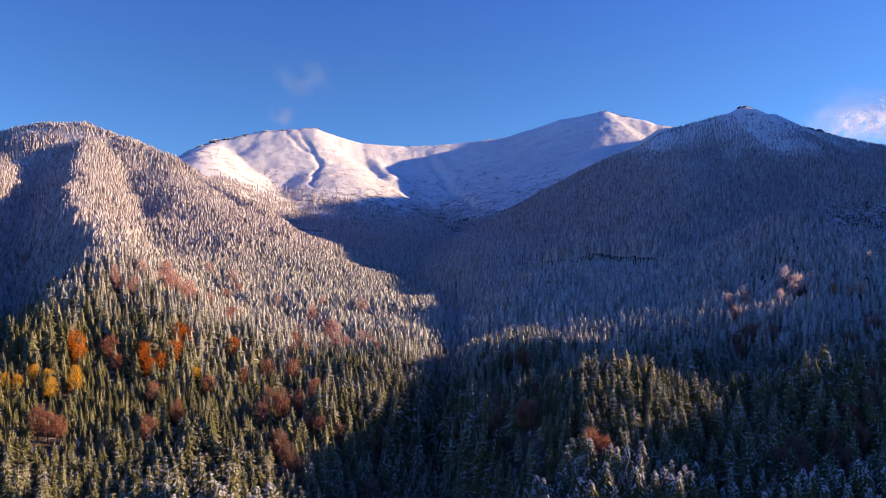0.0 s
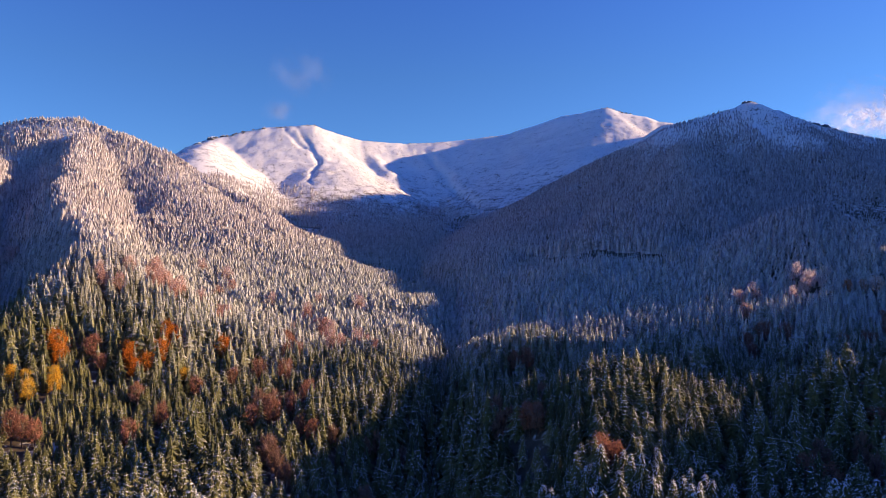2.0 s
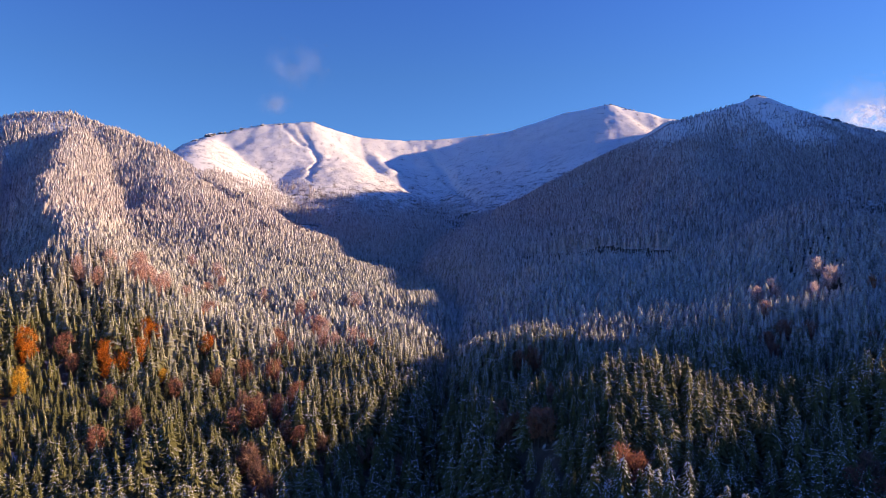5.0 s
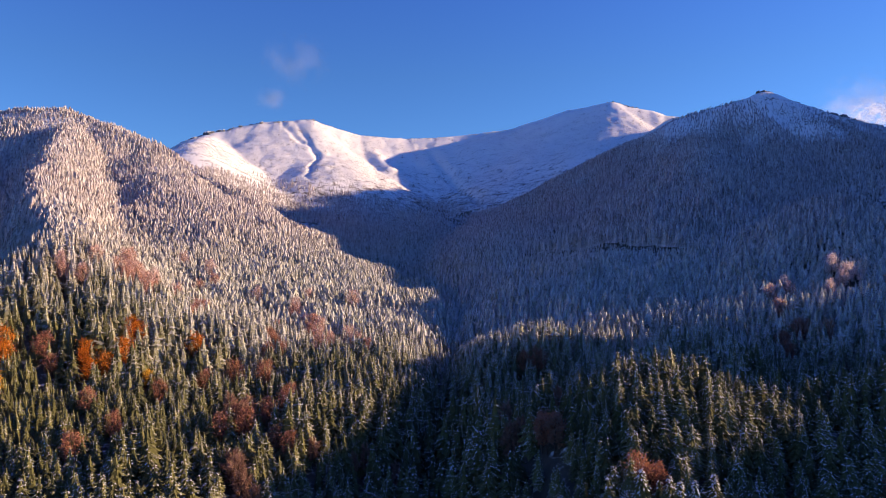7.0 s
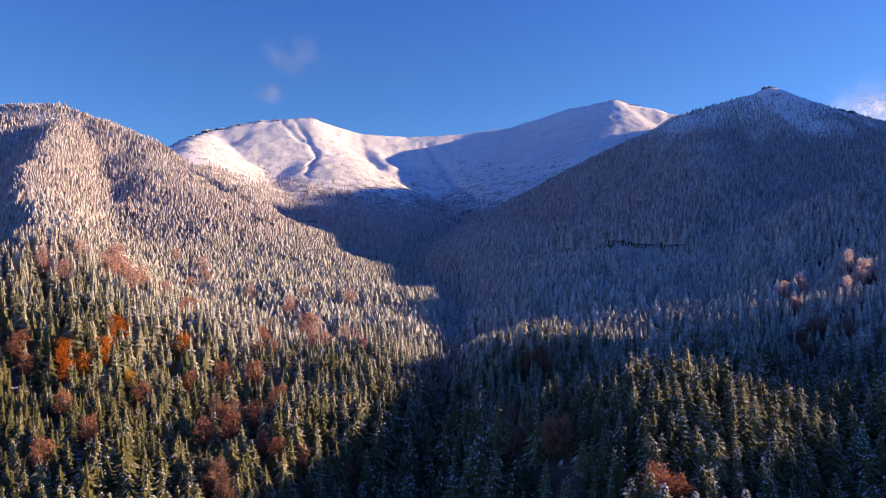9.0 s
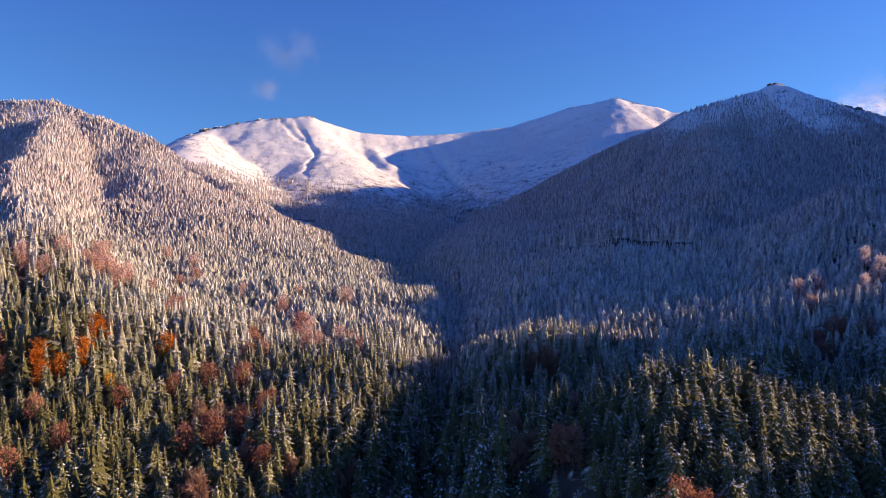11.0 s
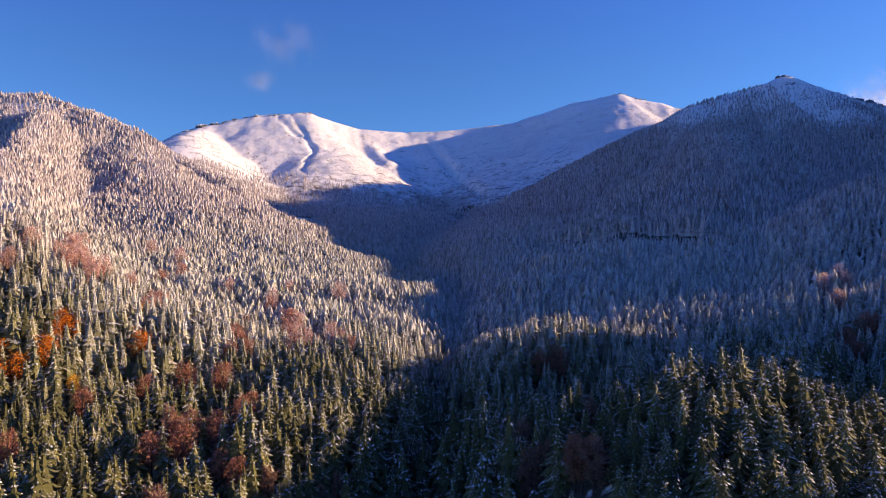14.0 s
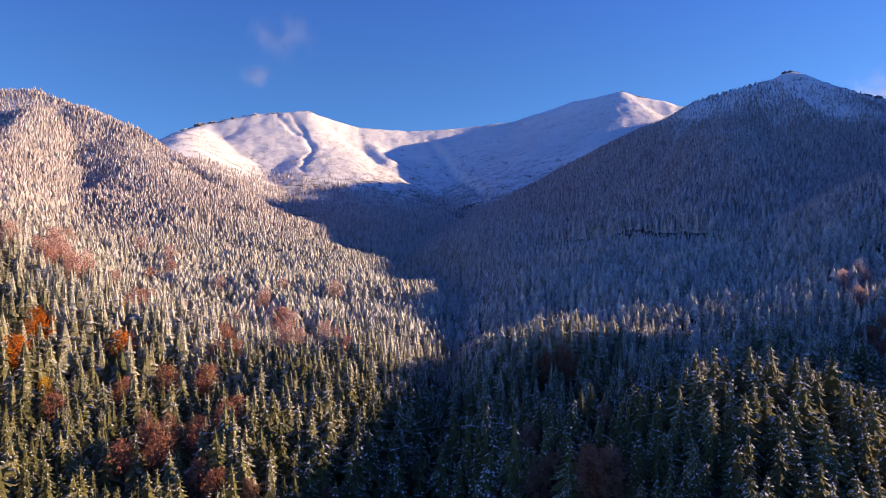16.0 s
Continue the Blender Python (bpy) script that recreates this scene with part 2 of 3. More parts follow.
def height(x, y):
    x, y = np.asarray(x, float), np.asarray(y, float)
    wx, wy = x + 24 * fbm(x, y, 300, 3), y + 24 * fbm(x + 900, y, 300, 3)
    sx, sz = np.interp(y, STREAM_Y, STREAM_X), np.interp(y, STREAM_Y, STREAM_Z)
    aside = np.abs(x - sx + 14 * value_noise(y / 60, 0 * y))
    parts = [
        sz + 30 * (1 - np.exp(-aside / 170)),
        ridge(wx, y, LEFT_HILL, 0.84, 165, 25, 0.08),
        ridge(x + 16 * fbm(x, y, 260, 2), y, RIGHT_HILL, 0.78, 165, 30),
        ridge(x, y, FAR_CREST, 0.70, 400, 25, 0.15),
        ridge(wx, y, FAR_SPUR, 0.55, 330, 30, 0.2),
        ridge(wx, y, FAR_FACE, 0.42, 330, 120, 0.2),
        ridge(x, y, SHADE_HILL, 0.60, 380, 30, 0.2),
        ridge(wx, wy, LEFT_SPUR, 0.9, 150, 25),
        ridge(wx, wy, EAST_SHOULDER, 0.60, 180, 40),
        ridge(x, y, ROCK_SPUR, 0.48, 330, 70, 0.2),
        ridge(wx, wy, WEST_SHOULDER, 0.32, 150, 60, 0.1),
        ridge(wx, wy, LEFT_FLANK, 0.55, 150, 60),
        ridge(x, y, FAR_SHADE_RIDGE, 3.0, 60, 100, 0.3),
        ridge(x, y, FAR_SHOULDER, 0.60, 380, 40, 0.2),
        ridge(wx, wy, LIT_KNOLL, 0.50, 180, 30, 0.15),
        ridge(wx, wy, MID_KNOLL, 0.45, 140, 40, 0.1),
        ridge(wx, wy, NEAR_RIGHT, 0.45, 80),
        ridge(wx, wy, NEAR_LEFT, 0.45, 80),
        ridge(x, y, HIDDEN_SHADE_SPUR, 1.9, 100, 10, 0.4),
        ridge(x, y, SHADE_RIDGE, 4.0, 60, 8, 0.3),
    ]
    k = 4.0
    top = np.maximum.reduce(parts)
    z = top + k * np.log(sum(np.exp(np.clip((p - top) / k, -40, 0)) for p in parts))
    jx = x + 26 * fbm(x, y, 70, 3)
    # the stream has cut its notch
    cut = sz + np.where((x > sx) & (y < 700), 0.5 + 0.6 * np.clip((700 - y) / 100, 0, 1), 0.5) * aside + 1.5 * np.maximum(y - 2050, 0)
    low = np.minimum(z, cut)
    z = low - 6 * np.log(np.exp(-(z - low) / 6) + np.exp(-np.clip(cut - low, 0, 200) / 6))
    z = z - 0.65 * trench(jx, y, FAR_GULLY, 7) - 0.7 * trench(jx, y, FAR_RILL, 7) - trench(jx, y, FAR_STREAM, 20) - trench(wx, wy, LEFT_RAVINE, 55) - trench(wx, wy, KNOLL_DIP, 34)
    rough = np.clip((y - 2050) / 150, 0, 1)
    return z + 11 * fbm(x, y, 160, 5) + 3.5 * rough * fbm(x, y, 30, 3)
# </terrain>


def mesh_object(name, verts, faces, material, smooth=False, **values):
    """A mesh object from arrays: all faces with the same number of corners. values: numbers for each vertex."""
    verts, faces = np.asarray(verts, np.float32), np.asarray(faces, np.int32)
    mesh = bpy.data.meshes.new(name)
    mesh.vertices.add(len(verts))
    mesh.vertices.foreach_set("co", verts.ravel())
    n, corners = faces.shape
    mesh.loops.add(n * corners)
    mesh.loops.foreach_set("vertex_index", faces.ravel())
    mesh.polygons.add(n)
    mesh.polygons.foreach_set("loop_start", np.arange(0, n * corners, corners, dtype=np.int32))
    mesh.polygons.foreach_set("use_smooth", np.full(n, smooth))
    mesh.update(calc_edges=True)
    for key, value in values.items():
        mesh.attributes.new(key, "FLOAT", "POINT").data.foreach_set("value", np.asarray(value, np.float32))
    mesh.materials.append(material)
    return new(name, mesh)


def under(parent, ob, label=""):
    """Makes ob a part of parent."""
    ob.parent = parent
    return tagged(ob, label)


def spread(low, fine_from, fine_to, high, step):
    """Coordinates that lie step apart between fine_from and fine_to and ever wider outside."""
    mid = list(np.arange(fine_from, fine_to + 1e-6, step))
    before, after, gap = [], [], step
    while fine_from - sum(before) > low:
        gap *= 1.12
        before.append(gap)
    gap = step
    while fine_to + sum(after) < high:
        gap *= 1.12
        after.append(gap)
    return np.array(list(fine_from - np.cumsum(before)[::-1]) + mid + list(fine_to + np.cumsum(after)))


gx, gy = spread(-4500, -1350, 1350, 4500, 8.0), spread(-2500, 240, 2900, 6000, 8.0)
gridx, gridy = np.meshgrid(gx, gy)
nx, ny = len(gx), len(gy)
corner = (np.arange(ny - 1)[:, None] * nx + np.arange(nx - 1)).ravel()
ground = mesh_object("ground", np.stack([gridx, gridy, height(gridx, gridy)], -1).reshape(-1, 3),
                     np.stack([corner, corner + 1, corner + nx + 1, corner + nx], -1), M_GROUND, smooth=True)
tagged(ground, "snow-dusted mountain valley ground with grass and litter", "ground", kind="structure")


# ---- trees ----
def spruce_shape(rng, tiers, tips, wide=0.195):
    """A spruce crown of unit height: tiers of drooping, ragged branch skirts. Vertices, faces, and where snow may lie."""
    verts, faces, dab = [], [], []
    girth = rng.uniform(0.85, 1.2)
    for n in range(tiers):
        f = n / tiers
        base = 0.05 + 0.90 * f
        r = wide * girth * (1 - f) ** 0.8 * rng.uniform(0.82, 1.15) + 0.012
        top = min(1.0, base + 1.5 / tiers + 0.03)
        start, turn = len(verts), rng.uniform(0, 6.3)
        verts.append((rng.normal(0, 0.006), rng.normal(0, 0.006), top))
        dab.append(0.6 * rng.random())
        for k in range(2 * tips):
            tip = k % 2 == 0
            a = turn + math.pi * k / tips + rng.uniform(-0.2, 0.2)
            out = r * (rng.uniform(0.75, 1.3) if tip else rng.uniform(0.38, 0.6))
            verts.append((out * math.cos(a), out * math.sin(a), base - 0.03 * rng.random() if tip else base + 0.35 / tiers))
            dab.append(rng.random() * (1.0 if tip else 0.8))
        for k in range(2 * tips):
            faces.append((start, start + 1 + k, start + 1 + (k + 1) % (2 * tips)))
    return np.array(verts), np.array(faces), np.array(dab)


def branched_shape(rng, whorls, each, wide=0.19, dabs=0.0):
    """A spruce crown of unit height: whorls of single drooping branches, each a folded blade, round a dense core."""
    verts, faces, dab = [], [], []
    girth, turn = rng.uniform(0.85, 1.2), rng.uniform(0, 6.3)
    for n in range(whorls):
        f = (n + rng.uniform(-0.3, 0.3)) / whorls
        reach = wide * girth * max(1 - f, 0.02) ** 0.80 * (0.72 + 0.28 * math.sin(min(1.0, 4 * f + 0.3) * math.pi / 2)) + 0.012
        for k in range(each):
            a = turn + 2 * math.pi * (k + 0.5 * (n % 2)) / each + rng.uniform(-0.3, 0.3)
            long = reach * rng.uniform(0.65, 1.2)
            z = 0.06 + 0.92 * f + rng.uniform(-0.4, 0.4) / whorls
            across = long * rng.uniform(0.8, 1.2) * 1.9 / each
            c, w = math.cos(a), math.sin(a)
            droop = long * (0.45 - 0.35 * f) * rng.uniform(0.6, 1.3)
            start = len(verts)
            verts += [(0.15 * long * c, 0.15 * long * w, z + 0.34 * long),
                      (0.60 * long * c - across * w, 0.60 * long * w + across * c, z - 0.45 * droop),
                      (long * c, long * w, z - droop),
                      (0.60 * long * c + across * w, 0.60 * long * w - across * c, z - 0.45 * droop)]
            snow = rng.random()
            dab += [0.35 * snow, 0.8 * snow, snow, 0.8 * snow]
            faces += [(start, start + 1, start + 2), (start, start + 2, start + 3)]
            if rng.random() < dabs:
                start, at, half = len(verts), rng.uniform(0.62, 1.0), 0.009 * rng.uniform(0.6, 1.4)
                x, y, z = at * long * c, at * long * w, z - at * droop + 0.012
                verts += [(x - half * w, y + half * c, z), (x + 1.6 * half * c, y + 1.6 * half * w, z - 0.8 * half), (x + half * w, y - half * c, z),
                          (x - 1.6 * half * c, y - 1.6 * half * w, z + 1.2 * half)]
                dab += [2.2] * 4
                faces += [(start, start + 1, start + 2), (start, start + 2, start + 3)]
    start = len(verts)
    verts += [(0, 0, 0.99)] + [(0.62 * wide * math.cos(t), 0.62 * wide * math.sin(t), 0.05) for t in (0, 1.26, 2.51, 3.77, 5.03)]
    dab += [0.3] + [0.3] * 5
    faces += [(start, start + 1 + k, start + 1 + (k + 1) % 5) for k in range(5)]
    return np.array(verts), np.array(faces), np.array(dab)


def cone_shape(rng, sides, tiers):
    """A spruce seen from far: plain ragged skirts."""
    verts, faces, dab = [], [], []
    for n in range(tiers):
        f = n / tiers
        start, turn, r = len(verts), rng.uniform(0, 6.3), 0.18 * (1 - f) ** 0.8
        verts.append((0, 0, min(1.0, (f + 1.5 / tiers) if n < tiers - 1 else 1.0)))
        dab.append(0.3)
        for k in range(sides):
            a, out = turn + 2 * math.pi * k / sides, r * rng.uniform(0.6, 1.3)
            verts.append((out * math.cos(a), out * math.sin(a), 0.04 + 0.9 * f + rng.uniform(-0.03, 0.03)))
            dab.append(rng.random())
        for k in range(sides):
            faces.append((start, start + 1 + k, start + 1 + (k + 1) % sides))
    return np.array(verts), np.array(faces), np.array(dab)


def shrub_shape(rng):
    """A low cushion of dwarf pine."""
    verts = [(0, 0, 1.0)] + [(math.cos(a) * rng.uniform(0.6, 1.1), math.sin(a) * rng.uniform(0.6, 1.1), rng.uniform(0, 0.2))
                             for a in np.arange(6) * math.pi / 3]
    return np.array(verts), np.array([(0, 1 + k, 1 + (k + 1) % 6) for k in range(6)]), rng.random(7)


def forest(name, shapes, x, y, tall, label, material, category="forest", spread=1.0):
    """Many trees in one mesh."""
    z = height(x, y) - 0.4
    rng = np.random.default_rng(len(x))
    kind = rng.integers(0, len(shapes), len(x))
    all_v, all_f, all_t, all_d, base = [], [], [], [], 0
    for n, (v, f, d) in enumerate(shapes):
        pick = np.nonzero(kind == n)[0]
        if not len(pick):
            continue
        a = rng.uniform(0, 6.3, len(pick))
        c, s = np.cos(a)[:, None], np.sin(a)[:, None]
        h = tall[pick][:, None]
        w = spread * h * rng.uniform(0.8, 1.25, len(pick))[:, None]
        vx = (v[:, 0] * c - v[:, 1] * s) * w + x[pick][:, None]
        vy = (v[:, 0] * s + v[:, 1] * c) * w + y[pick][:, None]
        vz = v[:, 2] * h + z[pick][:, None]
        all_v.append(np.stack([vx, vy, vz], -1).reshape(-1, 3))
        all_f.append((f[None] + (base + len(v) * np.arange(len(pick)))[:, None, None]).reshape(-1, 3))
        all_t.append(np.repeat(rng.random(len(pick)), len(v)))
        all_d.append(np.tile(d, len(pick)))
        base += len(v) * len(pick)
    ob = mesh_object(name, np.concatenate(all_v), np.concatenate(all_f), material, tint=np.concatenate(all_t), dab=np.concatenate(all_d))
    return tagged(ob, label, category, kind="stuff")


def scatter(x0, x1, y0, y1, gap, rng):
    """Points about gap apart, unevenly."""
    xs, ys = np.meshgrid(np.arange(x0, x1, gap), np.arange(y0, y1, gap))
    x = xs.ravel() + rng.uniform(-0.48, 0.48, xs.size) * gap
    y = ys.ravel() + rng.uniform(-0.48, 0.48, xs.size) * gap
    return x, y


def in_valley(x, y, margin=50):
    """On the slopes that lie ahead, and not behind the crests of the two hills."""
    ahead = (x < 0.66 * y + margin) & (x > -0.73 * y - margin)
    behind_left = (x < -330) & (y > 1530 + 0.3 * (-330 - x)) & ((y < 1740) | (x < -720)) & (y < 2150)
    behind_right = (x > 480) & (y > 1720) & (y < 2500)
    return ahead & ~behind_left & ~behind_right


def on_clearing(x, y, wide):
    """Within a distance of the line along which the clearing on the east slope runs."""
    return next(line_at(x, y, [(112, 1085, 0), (295, 955, 0)]))[0] < wide


def wooded(x, y, rng):
    """Whether a tree grows there."""
    z = height(x, y)
    n = fbm(x, y, 130, 4)
    line = np.where(y > 2020, 432 + 60 * n - 0.12 * (x + 250), np.where(x > 250, 600 + 60 * n, 660))
    ok = rng.random(len(x)) < np.clip((line - z) / 60 + 0.5, 0, 1)
    clearing = on_clearing(x, y, 24 + 12 * n)
    meadow = ((x - 720) / 110) ** 2 + ((y - 1120) / 60) ** 2 < 1 + 0.8 * n
    return ok & ((n > -0.75) | (y < 900)) & ~clearing & ~meadow



def tube(rings, sides=6):
    """A tapered tube through rings of (x, y, z, radius)."""
    verts = [(x + r * math.cos(2 * math.pi * k / sides), y + r * math.sin(2 * math.pi * k / sides), z)
             for x, y, z, r in rings for k in range(sides)]
    faces = [(n * sides + k, n * sides + (k + 1) % sides, (n + 1) * sides + (k + 1) % sides, (n + 1) * sides + k)
             for n in range(len(rings) - 1) for k in range(sides)]
    return verts, faces



def broadleaf_shape(rng, clumps, leaves, size, reach=4.2):
    """The crown of a small broadleaved tree: loose clumps of leaves with gaps between them."""
    verts, faces = [], []
    tips = []
    for n in range(clumps):
        a, f = 2.4 * n + rng.uniform(-0.4, 0.4), (n + 0.5) / clumps
        out = reach * (0.35 + 0.65 * math.sin(math.pi * (0.15 + 0.8 * f))) * rng.uniform(0.35, 0.85)
        tips.append((out * math.cos(a), out * math.sin(a), 4.5 + 9.5 * f))
    for cx, cy, cz in tips:
        wide = rng.uniform(1.2, 2.1)
        for _ in range(leaves):
            p = np.array((cx, cy, cz)) + rng.normal(0, 0.5, 3) * (wide, wide, wide * 0.9)
            u, w = rng.normal(0, 1, 3), rng.normal(0, 1, 3)
            u, w = u / np.linalg.norm(u) * size, w / np.linalg.norm(w) * size * 0.7
            start = len(verts)
            verts += [p - u, p + w, p + u * rng.uniform(0.4, 1.0)]
            faces.append((start, start + 1, start + 2))
    return np.array(verts), np.array(faces), tips


def twig_shape(rng, tips, count):
    """Fine bare twigs that fan out from the limbs to a rounded crown."""
    verts, faces = [], []
    for cx, cy, cz in tips:
        for _ in range(count):
            p = np.array((cx, cy, cz)) * (rng.uniform(0.4, 1.0), rng.uniform(0.4, 1.0), rng.uniform(0.8, 1.0))
            way = (p - (0, 0, 8.0)) * (0.3, 0.3, 0.16) + rng.normal(0, 0.7, 3)
            side = np.cross(way, rng.normal(0, 1, 3))
            side = side / (np.linalg.norm(side) + 1e-6) * 0.13
            start = len(verts)
            verts += [p - side, p + side, p + way]
            faces.append((start, start + 1, start + 2))
    return np.array(verts), np.array(faces)


def broadleaf_tree(rng, name, label, material, group, bare=False):
    tree = tagged(new(name), label, "tree", group)
    v, f, tips = broadleaf_shape(rng, 20, 46, 0.56)
    if bare:
        v, f = twig_shape(rng, tips, 60)
    crown = under(tree, mesh_object("crown", v, f, material, dab=rng.random(len(v))))
    v, f = tube([(0, 0, -1.2, 0.28), (0.1, 0, 3, 0.22), (0.2, 0.1, 8, 0.13), (0.1, 0.2, 13, 0.03)])
    trunk = under(tree, mesh_object("trunk", v, f, M_BARK, smooth=True))
    for cx, cy, cz in tips[::2]:
        v, f = tube([(0.1, 0.05, cz * 0.55, 0.10), (cx * 0.5, cy * 0.5, cz * 0.82, 0.06), (cx, cy, cz, 0.02)], 4)
        under(trunk, mesh_object("limb", v, f, M_BARK, smooth=True))
    return tree


BROADLEAVED = []          # where broadleaved trees stand
orng = np.random.default_rng(23)


def plant(name, label, material, group, places, low=0.75, high=1.15, bare=False):
    """Trees of one kind at places (x, y)."""
    kinds = [broadleaf_tree(orng, name, label, material, group, bare) for _ in range(3)]
    for n, (x, y) in enumerate(places):
        BROADLEAVED.append((x, y))
        size, turn = orng.uniform(low, high), orng.uniform(0, 6.3)
        wide = size * orng.uniform(0.9, 1.2)
        m = (Matrix.Translation((x, y, float(height(x, y)))) @ Matrix.Rotation(turn, 4, "Z") @ Matrix.Diagonal((wide, wide, size, 1)))
        if n < 3:
            kinds[n].matrix_basis = m
        else:
            base = kinds[n % 3]
            copy_thing(base, m @ Matrix.Diagonal((1 / base.scale.x, 1 / base.scale.y, 1 / base.scale.z, 1)))


def strewn(count, x0, x1, y0, y1):
    """Places strewn over a stretch of slope, in loose groups."""
    found = []
    while len(found) < count:
        x, y = orng.uniform(x0, x1), orng.uniform(y0, y1)
        if value_noise(np.array(x / 45), np.array(y / 45)) > orng.uniform(-0.2, 0.35):
            found.append((x, y))
    return found


plant("orange_beech", "bright orange autumn beech among dark spruces", M_ORANGE, "autumn beeches", [
    (-291, 504), (-245, 516), (-229, 535), (-233, 561), (-299, 514), (-237, 506), (-232, 518), (-240, 569), (-250, 526), (-193, 572), (407, 712), (425, 716), (434, 708)], 1.3, 1.75)
plant("yellow_birch", "yellow autumn birch at the edge of the spruces", M_YELLOW, "autumn birches", [
    (-281, 452), (-271, 465), (-276, 474), (-306, 473), (-320, 462), (-220, 629), (-225, 634), (-309, 459), (-296, 473), (-207, 524)]
    + strewn(8, -400, -260, 455, 500), 0.9, 1.3)
plant("rust_beech", "rust-brown autumn beech with thin foliage", M_RUST, "rusty beeches", [
    (-256, 409), (-262, 408), (-249, 410), (-130, 479), (-122, 465), (-148, 623), (-139, 609), (-156, 636), (49, 564), (59, 563), (44, 407), (43, 414), (77, 350), (73, 353),
    (81, 351), (247, 423), (260, 426), (266, 420), (277, 431), (-152, 628), (-147, 599), (-158, 552), (-137, 557), (48, 405), (-101, 453), (-92, 446), (-226, 595), (-275, 520), (-262, 508)]
    + strewn(30, 170, 420, 340, 500) + strewn(26, 270, 420, 590, 700) + strewn(10, -330, -100, 400, 540), 1.1, 1.55)
plant("frosted_beech", "pinkish beech crown under hoar frost", M_ROSE, "frosted beeches", [
    (-298, 681), (-282, 665), (-283, 646), (-269, 653), (-298, 658), (-286, 844), (-84, 652), (-73, 632), (-92, 652), (-130, 674), (-131, 687), (-141, 701), (-123, 681), (-81, 646),
    (-326, 868), (-280, 833), (-565, 862), (-574, 864), (296, 712), (314, 712), (345, 700), (-205, 690), (-163, 751), (-305, 690), (-290, 672)]
    + strewn(26, -340, -100, 600, 800) + strewn(5, 270, 400, 690, 750), 1.25, 1.8)
plant("bare_beech", "leafless brown beech with fine twigs", M_TWIG, "bare beeches", [
    (-101, 398), (-108, 410), (-95, 393), (-113, 416), (-132, 480), (-126, 475), (-140, 492), (-128, 488), (-136, 484), (28, 425), (47, 402), (33, 424), (42, 410), (-79, 447)]
    + strewn(10, -60, 60, 360, 470) + strewn(8, 180, 320, 340, 420), 1.15, 1.6, True)
BROAD = np.array(BROADLEAVED)


def crowded(x, y):
    """Whether a broadleaved tree leaves no room there."""
    close = np.zeros(len(x), bool)
    for bx, by in BROAD:
        close |= (np.abs(x - bx) < 4.0) & (y - by < 4.0) & (y - by > (-8 if by > 550 else -15))
    return close


rng = np.random.default_rng(11)


def grow(y0, y1, gap, tall0, tall1):
    """Places and heights of the trees between two distances."""
    x, y = scatter(-0.73 * y1 - 60, 0.66 * y1 + 60, y0, y1, gap, rng)
    keep = in_valley(x, y)
    x, y = x[keep], y[keep]
    keep = wooded(x, y, rng) & ~crowded(x, y)
    x, y = x[keep], y[keep]
    tall = rng.uniform(tall0, tall1, len(x)) * (1 + 0.75 * fbm(x, y, 60, 3))
    # the wood on the near shoulders is younger
    tall *= 1 - 0.25 * np.clip((y - 520) / 150, 0, 1) * (y < 690)
    tall *= np.where((x < -170 + 20 * fbm(x, y, 60, 2)) & (y < 495), 0.70, 1.0)
    # stunted near the tree line
    tall *= 1 - 0.5 * np.clip((height(x, y) - 430) / 140, 0, 1) * (x > 0)
    tall *= np.where(on_clearing(x - 12, y - 48, 26), 1.4, 1.0)
    return x, y, tall


def spruce_tree(rng):
    tree = tagged(new("spruce_tree"), "tall green spruce with snow dabs on drooping branches", "tree", "spruces of the near slope")
    v, f, d = branched_shape(rng, 36, 11, 0.25, 0.7)
    under(tree, mesh_object("crown", v * 24, f, M_SPRUCE_NEAR, dab=d))
    v, f = tube([(0, 0, -1.5, 0.34), (0, 0, 4, 0.28), (0, 0, 14, 0.16), (0, 0, 22.5, 0.03)])
    under(tree, mesh_object("trunk", v, f, M_BARK, smooth=True))
    return tree


near_x, near_y, near_tall = (np.concatenate(both) for both in zip(grow(290, 560, 7.3, 19, 31), grow(560, 690, 6.0, 19, 30)))
order = np.argsort(near_y + 0.25 * np.abs(near_x))
first = order[:300]
kinds = [spruce_tree(rng) for _ in range(6)]
for n, i in enumerate(first):
    size = float(near_tall[i]) / 24
    m = (Matrix.Translation((near_x[i], near_y[i], float(height(near_x[i], near_y[i])))) @ Matrix.Rotation(rng.uniform(0, 6.3), 4, "Z")
         @ Matrix.Diagonal((size * rng.uniform(0.85, 1.2), size * rng.uniform(0.85, 1.2), size, 1)))
    if n < 6:
        kinds[n].matrix_basis = m
    else:
        base = kinds[n % 6]
        keep_scale = base.scale.copy()
        copy_thing(base, m @ Matrix.Diagonal((1 / keep_scale.x, 1 / keep_scale.y, 1 / keep_scale.z, 1)))
rest = order[300:]
olive = "dense olive-green spruces with dabs of snow on the branches"
for some, whorls, each, wide in ((rest[:800], 16, 8, 0.25), (rest[800:2600], 10, 7, 0.26), (rest[2600:], 6, 5, 0.27)):
    forest("spruce_forest", [branched_shape(rng, whorls, each, wide, 0.6 if whorls > 8 else 0.4) for _ in range(6)], near_x[some], near_y[some], near_tall[some],
           olive, M_SPRUCE, spread=1.1)
forest("spruce_forest", [spruce_shape(rng, 5, 4) for _ in range(6)], *grow(690, 860, 5.1, 12, 20),
       "frosted spruce forest in the valley", M_SPRUCE, spread=1.5)
forest("spruce_forest", [cone_shape(rng, 5, 4) for _ in range(6)], *grow(860, 1150, 5.0, 11, 17),
       "frosted spruce forest on the valley slopes", M_SPRUCE, spread=1.65)
